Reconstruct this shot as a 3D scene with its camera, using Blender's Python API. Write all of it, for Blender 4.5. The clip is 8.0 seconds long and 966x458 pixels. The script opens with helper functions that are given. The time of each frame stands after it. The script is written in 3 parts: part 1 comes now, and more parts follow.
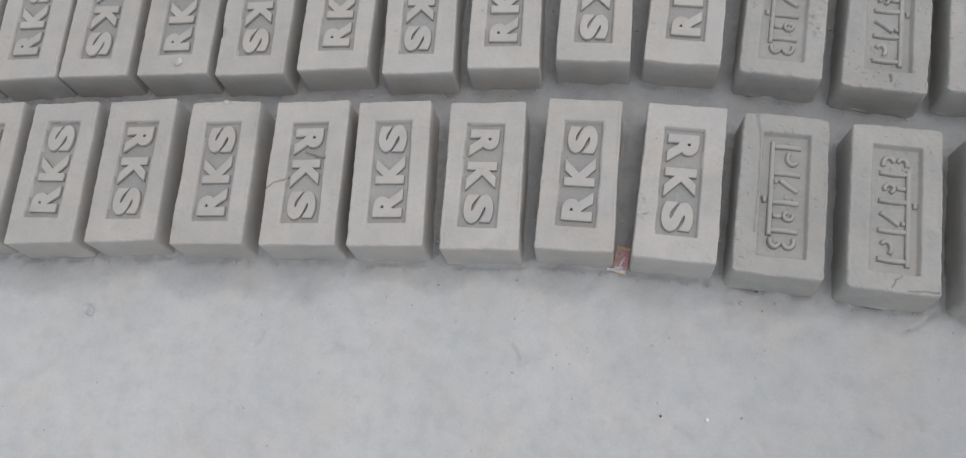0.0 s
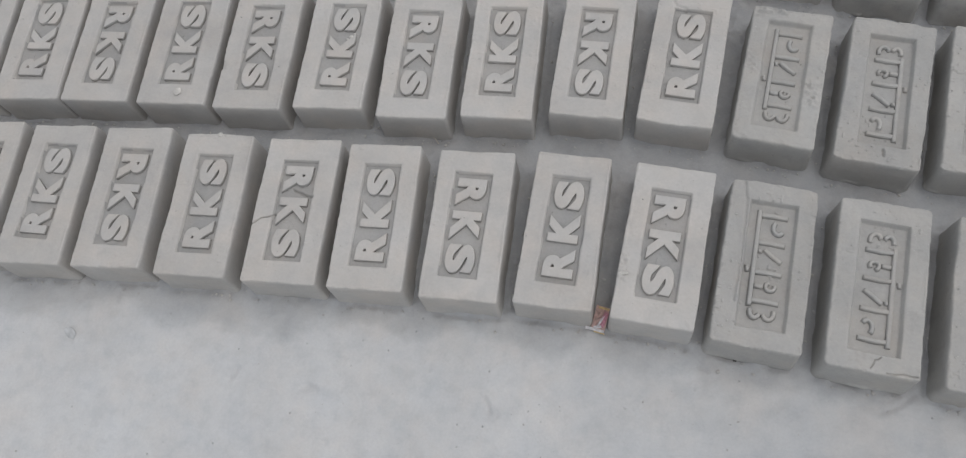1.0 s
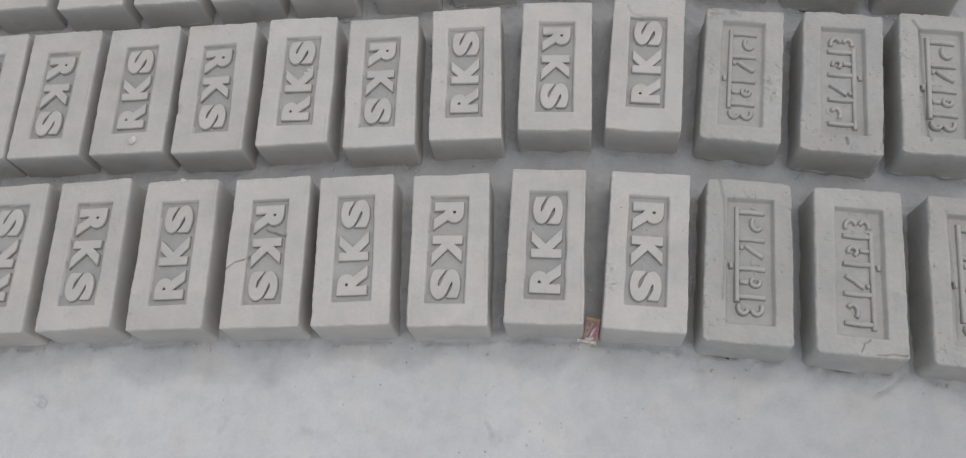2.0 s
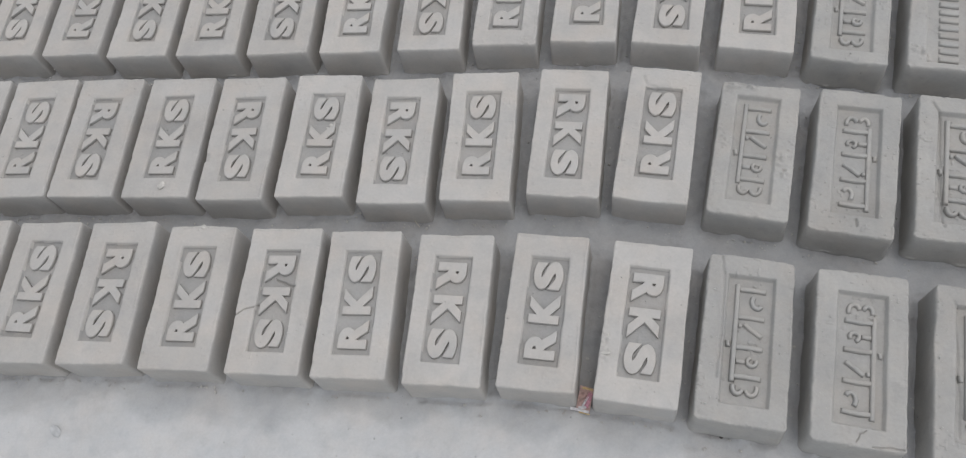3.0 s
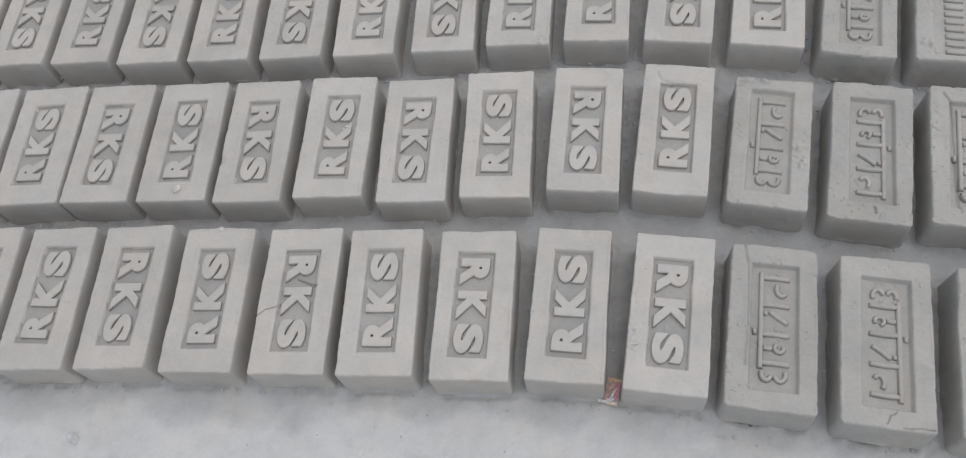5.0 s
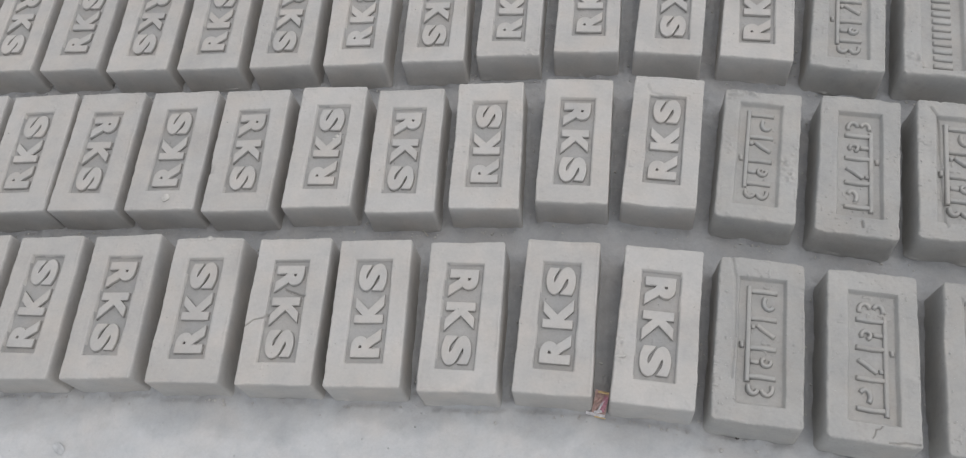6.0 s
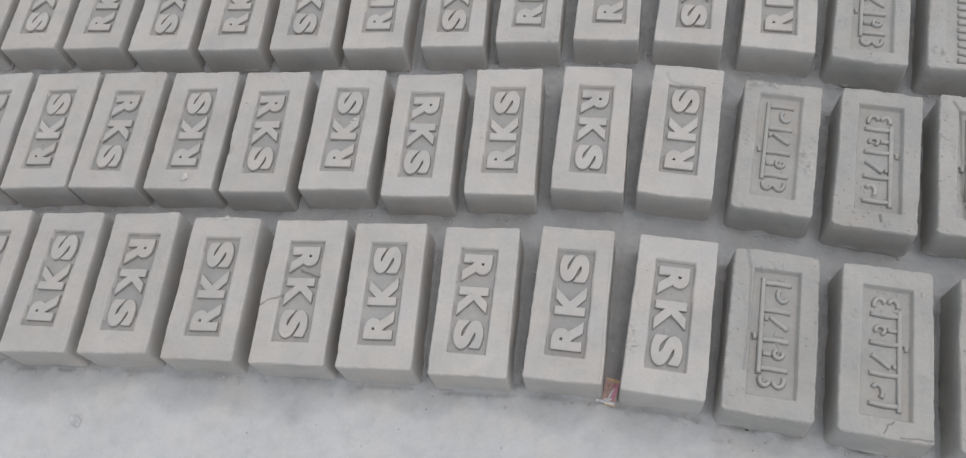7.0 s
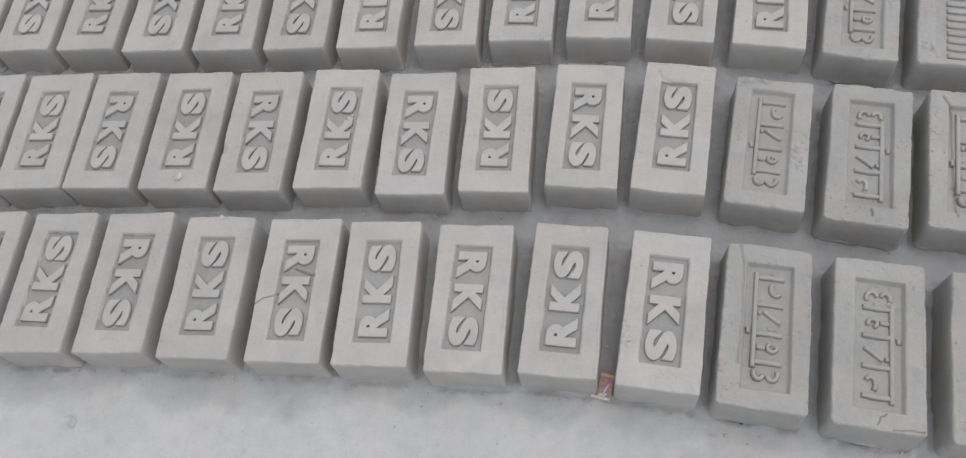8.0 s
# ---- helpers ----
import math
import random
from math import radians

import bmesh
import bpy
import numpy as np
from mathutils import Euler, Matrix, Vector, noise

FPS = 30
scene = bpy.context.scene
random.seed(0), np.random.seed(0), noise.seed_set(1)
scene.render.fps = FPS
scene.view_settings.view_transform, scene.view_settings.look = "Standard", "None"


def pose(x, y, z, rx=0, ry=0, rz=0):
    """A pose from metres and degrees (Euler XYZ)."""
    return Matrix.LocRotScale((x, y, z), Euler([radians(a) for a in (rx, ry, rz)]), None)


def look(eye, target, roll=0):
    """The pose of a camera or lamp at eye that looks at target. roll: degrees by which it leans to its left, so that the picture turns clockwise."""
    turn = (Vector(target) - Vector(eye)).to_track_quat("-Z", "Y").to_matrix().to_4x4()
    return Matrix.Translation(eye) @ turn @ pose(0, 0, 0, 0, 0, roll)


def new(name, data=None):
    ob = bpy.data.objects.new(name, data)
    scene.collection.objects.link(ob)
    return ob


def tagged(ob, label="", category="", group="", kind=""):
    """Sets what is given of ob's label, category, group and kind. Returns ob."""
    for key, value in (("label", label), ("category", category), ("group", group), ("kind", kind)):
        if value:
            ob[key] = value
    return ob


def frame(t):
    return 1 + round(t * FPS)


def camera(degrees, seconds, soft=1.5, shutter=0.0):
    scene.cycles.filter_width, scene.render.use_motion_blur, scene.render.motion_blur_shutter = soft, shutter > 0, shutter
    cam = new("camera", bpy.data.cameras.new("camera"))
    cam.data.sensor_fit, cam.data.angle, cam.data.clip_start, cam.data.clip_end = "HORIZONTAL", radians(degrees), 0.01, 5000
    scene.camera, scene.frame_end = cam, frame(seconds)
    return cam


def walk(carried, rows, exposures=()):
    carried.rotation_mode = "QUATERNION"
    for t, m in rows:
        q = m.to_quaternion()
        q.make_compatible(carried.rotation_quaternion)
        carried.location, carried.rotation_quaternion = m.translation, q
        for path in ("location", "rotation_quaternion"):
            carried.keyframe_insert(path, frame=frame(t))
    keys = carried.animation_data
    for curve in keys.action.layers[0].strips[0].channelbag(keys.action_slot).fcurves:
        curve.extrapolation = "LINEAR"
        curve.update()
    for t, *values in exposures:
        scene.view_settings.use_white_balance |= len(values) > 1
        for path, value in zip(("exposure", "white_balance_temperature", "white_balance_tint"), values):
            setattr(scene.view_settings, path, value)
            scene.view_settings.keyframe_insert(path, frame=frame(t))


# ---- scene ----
cam = camera(61.0, 8.0, soft=1.2)
PATH = [
    (0, (0.1, -0.575, 1.1085), (-0.213, 0.084, -0.7535), -20.5),
    (0.5, (0.136, -0.566, 1.1105), (-0.213, 0.142, -0.7275), -17.6),
    (1, (0.147, -0.526, 1.1145), (-0.217, 0.17, -0.7255), -19.0),
    (1.2, (0.141, -0.519, 1.1245), (-0.23, 0.178, -0.7125), -21.9),
    (2.3, (0.081, -0.528, 1.1085), (-0.114, 0.241, -0.7275), -12.0),
    (2.5, (0.101, -0.501, 1.1225), (-0.142, 0.242, -0.7185), -13.4),
    (3, (0.176, -0.491, 1.1335), (-0.205, 0.331, -0.6495), -18.7),
    (3.5, (0.16, -0.501, 1.1285), (-0.215, 0.32, -0.6565), -22.5),
    (4, (0.126, -0.523, 1.1125), (-0.201, 0.256, -0.7005), -22.4),
    (4.5, (0.121, -0.512, 1.1315), (-0.224, 0.275, -0.6745), -20.5),
    (4.7, (0.116, -0.54, 1.1245), (-0.22, 0.345, -0.6375), -16.5),
    (5.8, (0.126, -0.523, 1.1305), (-0.206, 0.345, -0.6405), -16.0),
    (6, (0.124, -0.526, 1.1305), (-0.196, 0.364, -0.6315), -14.9),
    (6.5, (0.125, -0.534, 1.1265), (-0.22, 0.33, -0.6425), -15.6),
    (7, (0.128, -0.531, 1.1305), (-0.231, 0.329, -0.6385), -16.1),
    (7.5, (0.129, -0.537, 1.1325), (-0.22, 0.358, -0.6215), -14.9),
    (8, (0.13, -0.541, 1.1295), (-0.217, 0.329, -0.6375), -15.7),
]
walk(cam, [(t, look(eye, target, roll)) for t, eye, target, roll in PATH], [(0.0, 0.34), (1.2, 0.32), (2.3, 0.40), (3.0, 0.44), (8.0, 0.46)])

# ---- light: an overcast day ----
SUN_ELEVATION, SUN_TURN = 74.0, 66.0
world = bpy.data.worlds.new("overcast_sky")
scene.world = world
world.use_nodes = True
wn = world.node_tree.nodes
sky = wn.new("ShaderNodeTexSky")
sky.sky_type = "NISHITA"
sky.sun_disc = False
sky.sun_elevation, sky.sun_rotation = radians(SUN_ELEVATION), radians(SUN_TURN)
sky.air_density, sky.dust_density, sky.ozone_density = 1.0, 1.5, 1.0
soft_sky = wn.new("ShaderNodeHueSaturation")
soft_sky.inputs["Saturation"].default_value = 0.2
world.node_tree.links.new(sky.outputs["Color"], soft_sky.inputs["Color"])
world.node_tree.links.new(soft_sky.outputs["Color"], wn["Background"].inputs["Color"])
wn["Background"].inputs["Strength"].default_value = 0.15
sun = new("sun", bpy.data.lights.new("sun", "SUN"))
sun.data.energy, sun.data.angle, sun.data.color = 0.4, radians(60), (1.0, 0.89, 0.80)
a, e = radians(SUN_TURN), radians(SUN_ELEVATION)
sun.matrix_world = look((4 * math.sin(a) * math.cos(e), 4 * math.cos(a) * math.cos(e), 4 * math.sin(e)), (0, 0, 0))


# ---- materials ----
def node(mat, kind, **values):
    n = mat.node_tree.nodes.new(kind)
    for key, value in values.items():
        n.inputs[key.replace("_", " ")].default_value = value
    return n


def noise_at(mat, where, scale, detail=4.0, rough=0.55):
    n = node(mat, "ShaderNodeTexNoise", Scale=scale, Detail=detail, Roughness=rough)
    mat.node_tree.links.new(where, n.inputs["Vector"])
    return n.outputs["Fac"]


def ramp(mat, fac, stops):
    n = mat.node_tree.nodes.new("ShaderNodeValToRGB")
    while len(n.color_ramp.elements) < len(stops):
        n.color_ramp.elements.new(0.5)
    for el, (at, colour) in zip(n.color_ramp.elements, stops):
        el.position, el.color = at, (*colour, 1)
    mat.node_tree.links.new(fac, n.inputs["Fac"])
    return n.outputs["Color"]


def blend(mat, kind, fac, one, two):
    n = mat.node_tree.nodes.new("ShaderNodeMixRGB")
    n.blend_type = kind
    for socket, value in zip(n.inputs, (fac, one, two)):
        if isinstance(value, (int, float)):
            socket.default_value = value
        elif isinstance(value, tuple):
            socket.default_value = (*value, 1)
        else:
            mat.node_tree.links.new(value, socket)
    return n.outputs["Color"]


def node_math(mat, kind, *values):
    n = mat.node_tree.nodes.new("ShaderNodeMath")
    n.operation = kind
    for socket, value in zip(n.inputs, values):
        if isinstance(value, (int, float)):
            socket.default_value = value
        else:
            mat.node_tree.links.new(value, socket)
    return n.outputs[0]


def earth(name, low, mid, high, stain, bump=0.5, rough=0.92, broad=9.0, own=True, dark_tone=None, mottled=((0.965, 0.965, 0.965), (1.02, 1.02, 1.02))):
    """Dry clay: broad drying patches, grain, pits and fine relief, in metres."""
    mat = bpy.data.materials.new(name)
    mat.use_nodes = True
    links = mat.node_tree.links
    bsdf = mat.node_tree.nodes["Principled BSDF"]
    place = mat.node_tree.nodes.new("ShaderNodeTexCoord").outputs["Object"]
    info = mat.node_tree.nodes.new("ShaderNodeObjectInfo")
    if own:
        shift = mat.node_tree.nodes.new("ShaderNodeVectorMath")
        shift.operation = "MULTIPLY_ADD"
        links.new(info.outputs["Random"], shift.inputs[0])
        shift.inputs[1].default_value = (37.0, 19.0, 53.0)
        links.new(place, shift.inputs[2])
        place = shift.outputs["Vector"]
    patches = noise_at(mat, place, broad, 5.0, 0.6)
    colour = ramp(mat, patches, ((0.3, low), (0.52, mid), (0.74, high)))
    if dark_tone:
        # stained strip along the rows, gap shade painted into its colour; pale dust beyond
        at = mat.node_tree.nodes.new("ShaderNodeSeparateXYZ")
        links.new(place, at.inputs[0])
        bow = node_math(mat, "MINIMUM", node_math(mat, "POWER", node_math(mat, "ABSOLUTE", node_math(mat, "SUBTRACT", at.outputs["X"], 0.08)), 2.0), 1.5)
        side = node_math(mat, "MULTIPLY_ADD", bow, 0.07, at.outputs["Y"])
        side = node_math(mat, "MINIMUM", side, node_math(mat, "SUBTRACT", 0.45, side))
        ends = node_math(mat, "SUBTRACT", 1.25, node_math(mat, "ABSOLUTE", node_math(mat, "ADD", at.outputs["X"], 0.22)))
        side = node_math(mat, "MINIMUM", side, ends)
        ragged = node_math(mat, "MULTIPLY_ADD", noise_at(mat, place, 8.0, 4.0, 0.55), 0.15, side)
        # a broad darker patch with a wispy edge
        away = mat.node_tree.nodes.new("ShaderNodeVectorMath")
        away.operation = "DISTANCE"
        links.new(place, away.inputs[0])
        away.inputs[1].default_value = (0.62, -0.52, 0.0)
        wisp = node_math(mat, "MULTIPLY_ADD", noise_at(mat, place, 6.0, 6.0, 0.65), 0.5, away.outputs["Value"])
        colour = blend(mat, "MIX", ramp(mat, wisp, ((0.42, (0.55, 0.55, 0.55)), (0.86, (0, 0, 0)))), colour, dark_tone)
        colour = blend(mat, "MIX", ramp(mat, node_math(mat, "ADD", ragged, 0.5), ((0.292, (0, 0, 0)), (0.315, (0.50, 0.50, 0.50)), (0.385, (1, 1, 1)))), colour, dark_tone)
    grain = noise_at(mat, place, 260.0, 5.0, 0.7)
    colour = blend(mat, "MULTIPLY", 0.35, colour, ramp(mat, grain, ((0.25, (0.8, 0.8, 0.8)), (0.7, (1.06, 1.06, 1.06)))))
    mottle = noise_at(mat, place, 34.0, 3.0, 0.6)
    colour = blend(mat, "MULTIPLY", 1.0, colour, ramp(mat, mottle, ((0.32, mottled[0]), (0.5, (1, 1, 1)), (0.68, mottled[1]))))
    smear = noise_at(mat, place, 42.0, 6.0, 0.65)
    colour = blend(mat, "MIX", ramp(mat, smear, ((0.56, (0, 0, 0)), (0.78, (0.55, 0.55, 0.55)))), colour, stain)
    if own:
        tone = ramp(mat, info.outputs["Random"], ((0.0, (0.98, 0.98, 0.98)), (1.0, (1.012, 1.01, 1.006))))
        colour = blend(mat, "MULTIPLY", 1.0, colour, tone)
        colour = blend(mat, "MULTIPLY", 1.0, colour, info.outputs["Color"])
    # faint warm and cool drying stains
    hue = noise_at(mat, place, 17.0 if own else 12.0, 5.0, 0.6)
    colour = blend(mat, "MULTIPLY", 1.0, colour, ramp(mat, hue, ((0.34, (0.978, 0.992, 1.008)), (0.5, (1, 1, 1)), (0.66, (1.022, 0.998, 0.978)))))
    # scattered pits
    pits = node(mat, "ShaderNodeTexVoronoi", Scale=75.0, Randomness=1.0)
    links.new(place, pits.inputs["Vector"])
    pit = ramp(mat, pits.outputs["Distance"], ((0.035, (1, 1, 1)), (0.11, (0, 0, 0))))
    gate = ramp(mat, noise_at(mat, place, 21.0, 2.0), ((0.52, (0, 0, 0)), (0.64, (1, 1, 1))))
    pit = blend(mat, "MULTIPLY", 1.0, pit, gate)
    colour = blend(mat, "MIX", blend(mat, "MULTIPLY", 1.0, pit, (0.6, 0.6, 0.6)), colour, stain)
    links.new(colour, bsdf.inputs["Base Color"])
    bsdf.inputs["Roughness"].default_value = rough
    bsdf.inputs["Specular IOR Level"].default_value = 0.25
    relief = mat.node_tree.nodes.new("ShaderNodeMath")
    relief.operation = "MULTIPLY_ADD"
    links.new(grain, relief.inputs[0])
    relief.inputs[1].default_value = 0.22
    links.new(smear, relief.inputs[2])
    less = mat.node_tree.nodes.new("ShaderNodeMath")
    less.operation = "SUBTRACT"
    links.new(relief.outputs[0], less.inputs[0])
    links.new(pit, less.inputs[1])
    b = node(mat, "ShaderNodeBump", Strength=bump, Distance=0.0022)
    links.new(less.outputs[0], b.inputs["Height"])
    links.new(b.outputs["Normal"], bsdf.inputs["Normal"])
    return mat


def plain(name, colour, rough=0.5, metal=0.0, spots=60.0):
    mat = bpy.data.materials.new(name)
    mat.use_nodes = True
    bsdf = mat.node_tree.nodes["Principled BSDF"]
    place = mat.node_tree.nodes.new("ShaderNodeTexCoord").outputs["Object"]
    fleck = ramp(mat, noise_at(mat, place, spots), ((0.35, (0.75, 0.75, 0.75)), (0.65, (1.05, 1.05, 1.05))))
    mat.node_tree.links.new(blend(mat, "MULTIPLY", 1.0, colour, fleck), bsdf.inputs["Base Color"])
    bsdf.inputs["Roughness"].default_value, bsdf.inputs["Metallic"].default_value = rough, metal
    return mat


CLAY = earth("dry_grey_clay", (0.390, 0.378, 0.361), (0.435, 0.421, 0.400), (0.470, 0.457, 0.438), (0.355, 0.345, 0.331), bump=0.42)
DARK_CLAY = earth("dark_pressed_clay", (0.305, 0.302, 0.292), (0.340, 0.336, 0.325), (0.375, 0.370, 0.358), (0.27, 0.267, 0.258), bump=0.8)
GREY_CLAY = earth("damp_grey_clay", (0.320, 0.315, 0.300), (0.358, 0.352, 0.336), (0.396, 0.389, 0.372), (0.26, 0.257, 0.247), bump=0.75)
DUST = earth("dusty_ground", (0.456, 0.461, 0.461), (0.487, 0.492, 0.492), (0.512, 0.517, 0.516), (0.385, 0.394, 0.399), bump=0.95, broad=5.0, own=False, dark_tone=(0.318, 0.323, 0.326), mottled=((0.93, 0.938, 0.944), (1.04, 1.038, 1.032)))
CRUMB = earth("clay_crumb", (0.33, 0.33, 0.32), (0.40, 0.395, 0.38), (0.46, 0.455, 0.44), (0.3, 0.3, 0.29), bump=0.8)


# ---- relief ----
def value_noise(p, seed):
    """Smooth noise between -1 and 1 at an array of points."""
    cell = np.floor(p).astype(np.int64)
    f = p - cell
    f = f * f * (3 - 2 * f)
    out = np.zeros(len(p))
    for corner in range(8):
        step = np.array([corner & 1, corner >> 1 & 1, corner >> 2 & 1])
        c = cell + step
        h = (c[:, 0] * 374761393 + c[:, 1] * 668265263 + c[:, 2] * 2147483647 + seed * 974711) & 0xFFFFFFFF
        h = ((h ^ (h >> 13)) * 1274126177) & 0xFFFFFFFF
        h = (h ^ (h >> 16)) & 0xFFFF
        weight = np.prod(np.where(step == 1, f, 1 - f), axis=1)
        out += weight * (h / 32767.5 - 1)
    return out


def smooth(x, lo, hi):
    s = np.clip((x - lo) / (hi - lo), 0, 1)
    return s * s * (3 - 2 * s)


def far_from(x, y, line):
    """Distance of points from a broken line."""
    best = np.full(x.shape, 9.0)
    for (x0, y0), (x1, y1) in zip(line, line[1:]):
        dx, dy = x1 - x0, y1 - y0
        s = np.clip(((x - x0) * dx + (y - y0) * dy) / (dx * dx + dy * dy + 1e-12), 0, 1)
        best = np.minimum(best, np.hypot(x - x0 - s * dx, y - y0 - s * dy))
    return best


def mesh_of(name, points, faces, material):
    me = bpy.data.meshes.new(name)
    me.vertices.add(len(points))
    me.vertices.foreach_set("co", np.asarray(points, np.float32).ravel())
    faces = np.asarray(faces, np.int32)
    me.loops.add(faces.size)
    me.loops.foreach_set("vertex_index", faces.ravel())
    me.polygons.add(len(faces))
    me.polygons.foreach_set("loop_start", np.arange(0, faces.size, 4, dtype=np.int32))
    me.polygons.foreach_set("loop_total", np.full(len(faces), 4, np.int32))
    me.update(calc_edges=True)
    me.polygons.foreach_set("use_smooth", np.ones(len(faces), bool))
    me.materials.append(material)
    return me


def part(name, bm, material, parent, label=""):
    me = bpy.data.meshes.new(name)
    bm.to_mesh(me)
    bm.free()
    me.materials.append(material)
    ob = new(name, me)
    ob.parent = parent
    return tagged(ob, label)


# ---- bricks ----
HEIGHT = 0.0625
PANEL_LONG = {"block": 0.159, "thin": 0.1775, "small": 0.203}


def brick_mesh(wide, long, seed, kind, panel=None, flaws=()):
    """One hand-moulded brick, base at z = 0: rounded worn edges, sides that swell towards the base, and a recessed panel on top.
    kind: the mould; all but "block" have a larger, softer panel. panel: its shift across and along, and its turn. flaws: (kind, points across and along as shares of the top, size, depth)."""
    thin = kind != "block"
    step = 0.0008 if any(flaw[0] == "crack" for flaw in flaws) else 0.0013
    nx, ny = int(wide / step), int(long / step)
    gx, gy = np.meshgrid(np.linspace(-1, 1, nx + 1), np.linspace(-1, 1, ny + 1), indexing="ij")
    rng = np.random.RandomState(seed)
    x, y = gx * wide / 2, gy * long / 2
    # rounded corners in plan
    rc = 0.006 if thin else 0.0035
    ax, ay = np.maximum(np.abs(x) - (wide / 2 - rc), 0) / rc, np.maximum(np.abs(y) - (long / 2 - rc), 0) / rc
    x = np.sign(x) * (np.minimum(np.abs(x), wide / 2 - rc) + rc * ax * np.sqrt(1 - ay * ay / 2))
    y = np.sign(y) * (np.minimum(np.abs(y), long / 2 - rc) + rc * ay * np.sqrt(1 - ax * ax / 2))
    # bowed edges, and a ragged rim that fades out down the sides
    flat = np.stack([x, y, 0 * x], -1).reshape(-1, 3)
    rag = []
    for axis, (grid, half, wave) in enumerate(((gx, wide / 2, 13.0), (gy, long / 2, 17.0))):
        near = np.sign(grid) * smooth(np.abs(grid) * half, half - 0.022, half - 0.001)
        bow = near * 0.0011 * value_noise(flat * wave, seed + 20 + axis).reshape(x.shape)
        fine = 0.00045 * value_noise(flat * 80, seed + 22 + axis) + 0.00036 * value_noise(flat * 260, seed + 24 + axis)
        rag.append(near * fine.reshape(x.shape) * (1.2 if thin else 0.9))
        x, y = (x + bow, y) if axis == 0 else (x, y + bow)
    rag = np.stack(rag, -1)
    x, y = x + rag[..., 0], y + rag[..., 1]
    inset = np.minimum(wide / 2 - np.abs(gx) * wide / 2, long / 2 - np.abs(gy) * long / 2)
    pts = np.stack([x, y, 0 * x], -1).reshape(-1, 3)
    wob = (value_noise(pts * 30, seed) + 0.5 * value_noise(pts * 75, seed + 1)).reshape(x.shape)
    round_r = (0.0024 if thin else 0.0011) * (1 + 0.45 * value_noise(pts * 45, seed + 2).reshape(x.shape))
    k = np.clip(1 - inset / round_r, 0, 1)
    z = HEIGHT - round_r * (1 - np.sqrt(1 - 0.96 * k * k))
    z += 0.0004 * wob + (0.00028 if thin else 0.00016) * value_noise(pts * 190, seed + 3).reshape(x.shape)
    # crumbs torn out of the rim and pressed into the face
    torn = smooth(value_noise(pts * 120, seed + 16).reshape(x.shape), 0.35, 0.75) * np.exp(-((inset / 0.006) ** 2))
    z -= (0.0015 if thin else 0.0008) * torn
    grit = smooth(value_noise(pts * 210, seed + 17).reshape(x.shape), 0.62, 0.85) * smooth(value_noise(pts * 24, seed + 18).reshape(x.shape), 0.0, 0.5)
    z += (0.0014 if thin else 0.0007) * grit
    # a thin burr left by the mould along parts of the rim
    burr = smooth(value_noise(pts * 26, seed + 12).reshape(x.shape), 0.0, 0.5)
    z += (0.0008 if thin else 0.0013) * burr * np.exp(-(((inset - 0.0022) / 0.0014) ** 2))
    # the panel, cut by a slightly skewed mould
    fw, fl, depth, wall = (0.0612, PANEL_LONG[kind], 0.0080, 0.0042) if thin else (0.0550, PANEL_LONG[kind], 0.0064, 0.0018)
    ox, oy, turn = panel or (rng.uniform(-0.0015, 0.0015), rng.uniform(-0.0020, 0.0020), rng.uniform(-0.8, 0.8))
    turn = radians(turn)
    px = (x - ox) * math.cos(turn) + (y - oy) * math.sin(turn) + 0.0006 * wob
    py = -(x - ox) * math.sin(turn) + (y - oy) * math.cos(turn)
    inside = np.minimum(fw / 2 - np.abs(px), fl / 2 - np.abs(py))
    z -= depth * smooth(inside, -wall * 0.35, wall * 0.65)
    # a faint lip pushed up round the panel
    z += 0.0003 * np.exp(-((inside + 0.004) / 0.003) ** 2) * (1 + wob)
    for flaw, line, size, deep in flaws:
        line = [(u * wide / 2, v * long / 2) for u, v in line]
        d = far_from(x + 0.0012 * wob, y + 0.0012 * value_noise(pts * 110, seed + 7).reshape(x.shape), line)
        if flaw == "crack":
            z -= deep * np.exp(-((d / size) ** 2))
        elif flaw == "dent":
            z -= deep * np.exp(-((d / size) ** 2)) * (1 + 0.4 * wob)
        elif flaw == "rough":
            jag = value_noise(pts * 230, seed + 9).reshape(x.shape)
            z += deep * np.exp(-((d / size) ** 2)) * np.where(jag > 0.1, jag, 0.6 * jag)
        elif flaw == "fold":
            z -= deep * smooth(-(x - line[0][0]) - 0.25 * (y - line[0][1]), 0, size)
    top = np.stack([x, y, z], -1)
    ids = np.arange((nx + 1) * (ny + 1)).reshape(nx + 1, ny + 1)
    faces = np.stack([ids[:-1, :-1], ids[1:, :-1], ids[1:, 1:], ids[:-1, 1:]], -1).reshape(-1, 4)
    # the sides, ring by ring down to the ground
    ring = np.concatenate([ids[:-1, 0], ids[-1, :-1], ids[:0:-1, -1], ids[0, :0:-1]])
    edge = top.reshape(-1, 3)[ring].copy()
    rag = rag.reshape(-1, 2)[ring]
    plan = np.stack([gx, gy], -1).reshape(-1, 2)[ring] * (wide / 2, long / 2)
    out = np.sign(plan) * np.maximum(np.abs(plan) - (wide / 2 - rc, long / 2 - rc), 0)
    out /= np.linalg.norm(out, axis=1)[:, None]
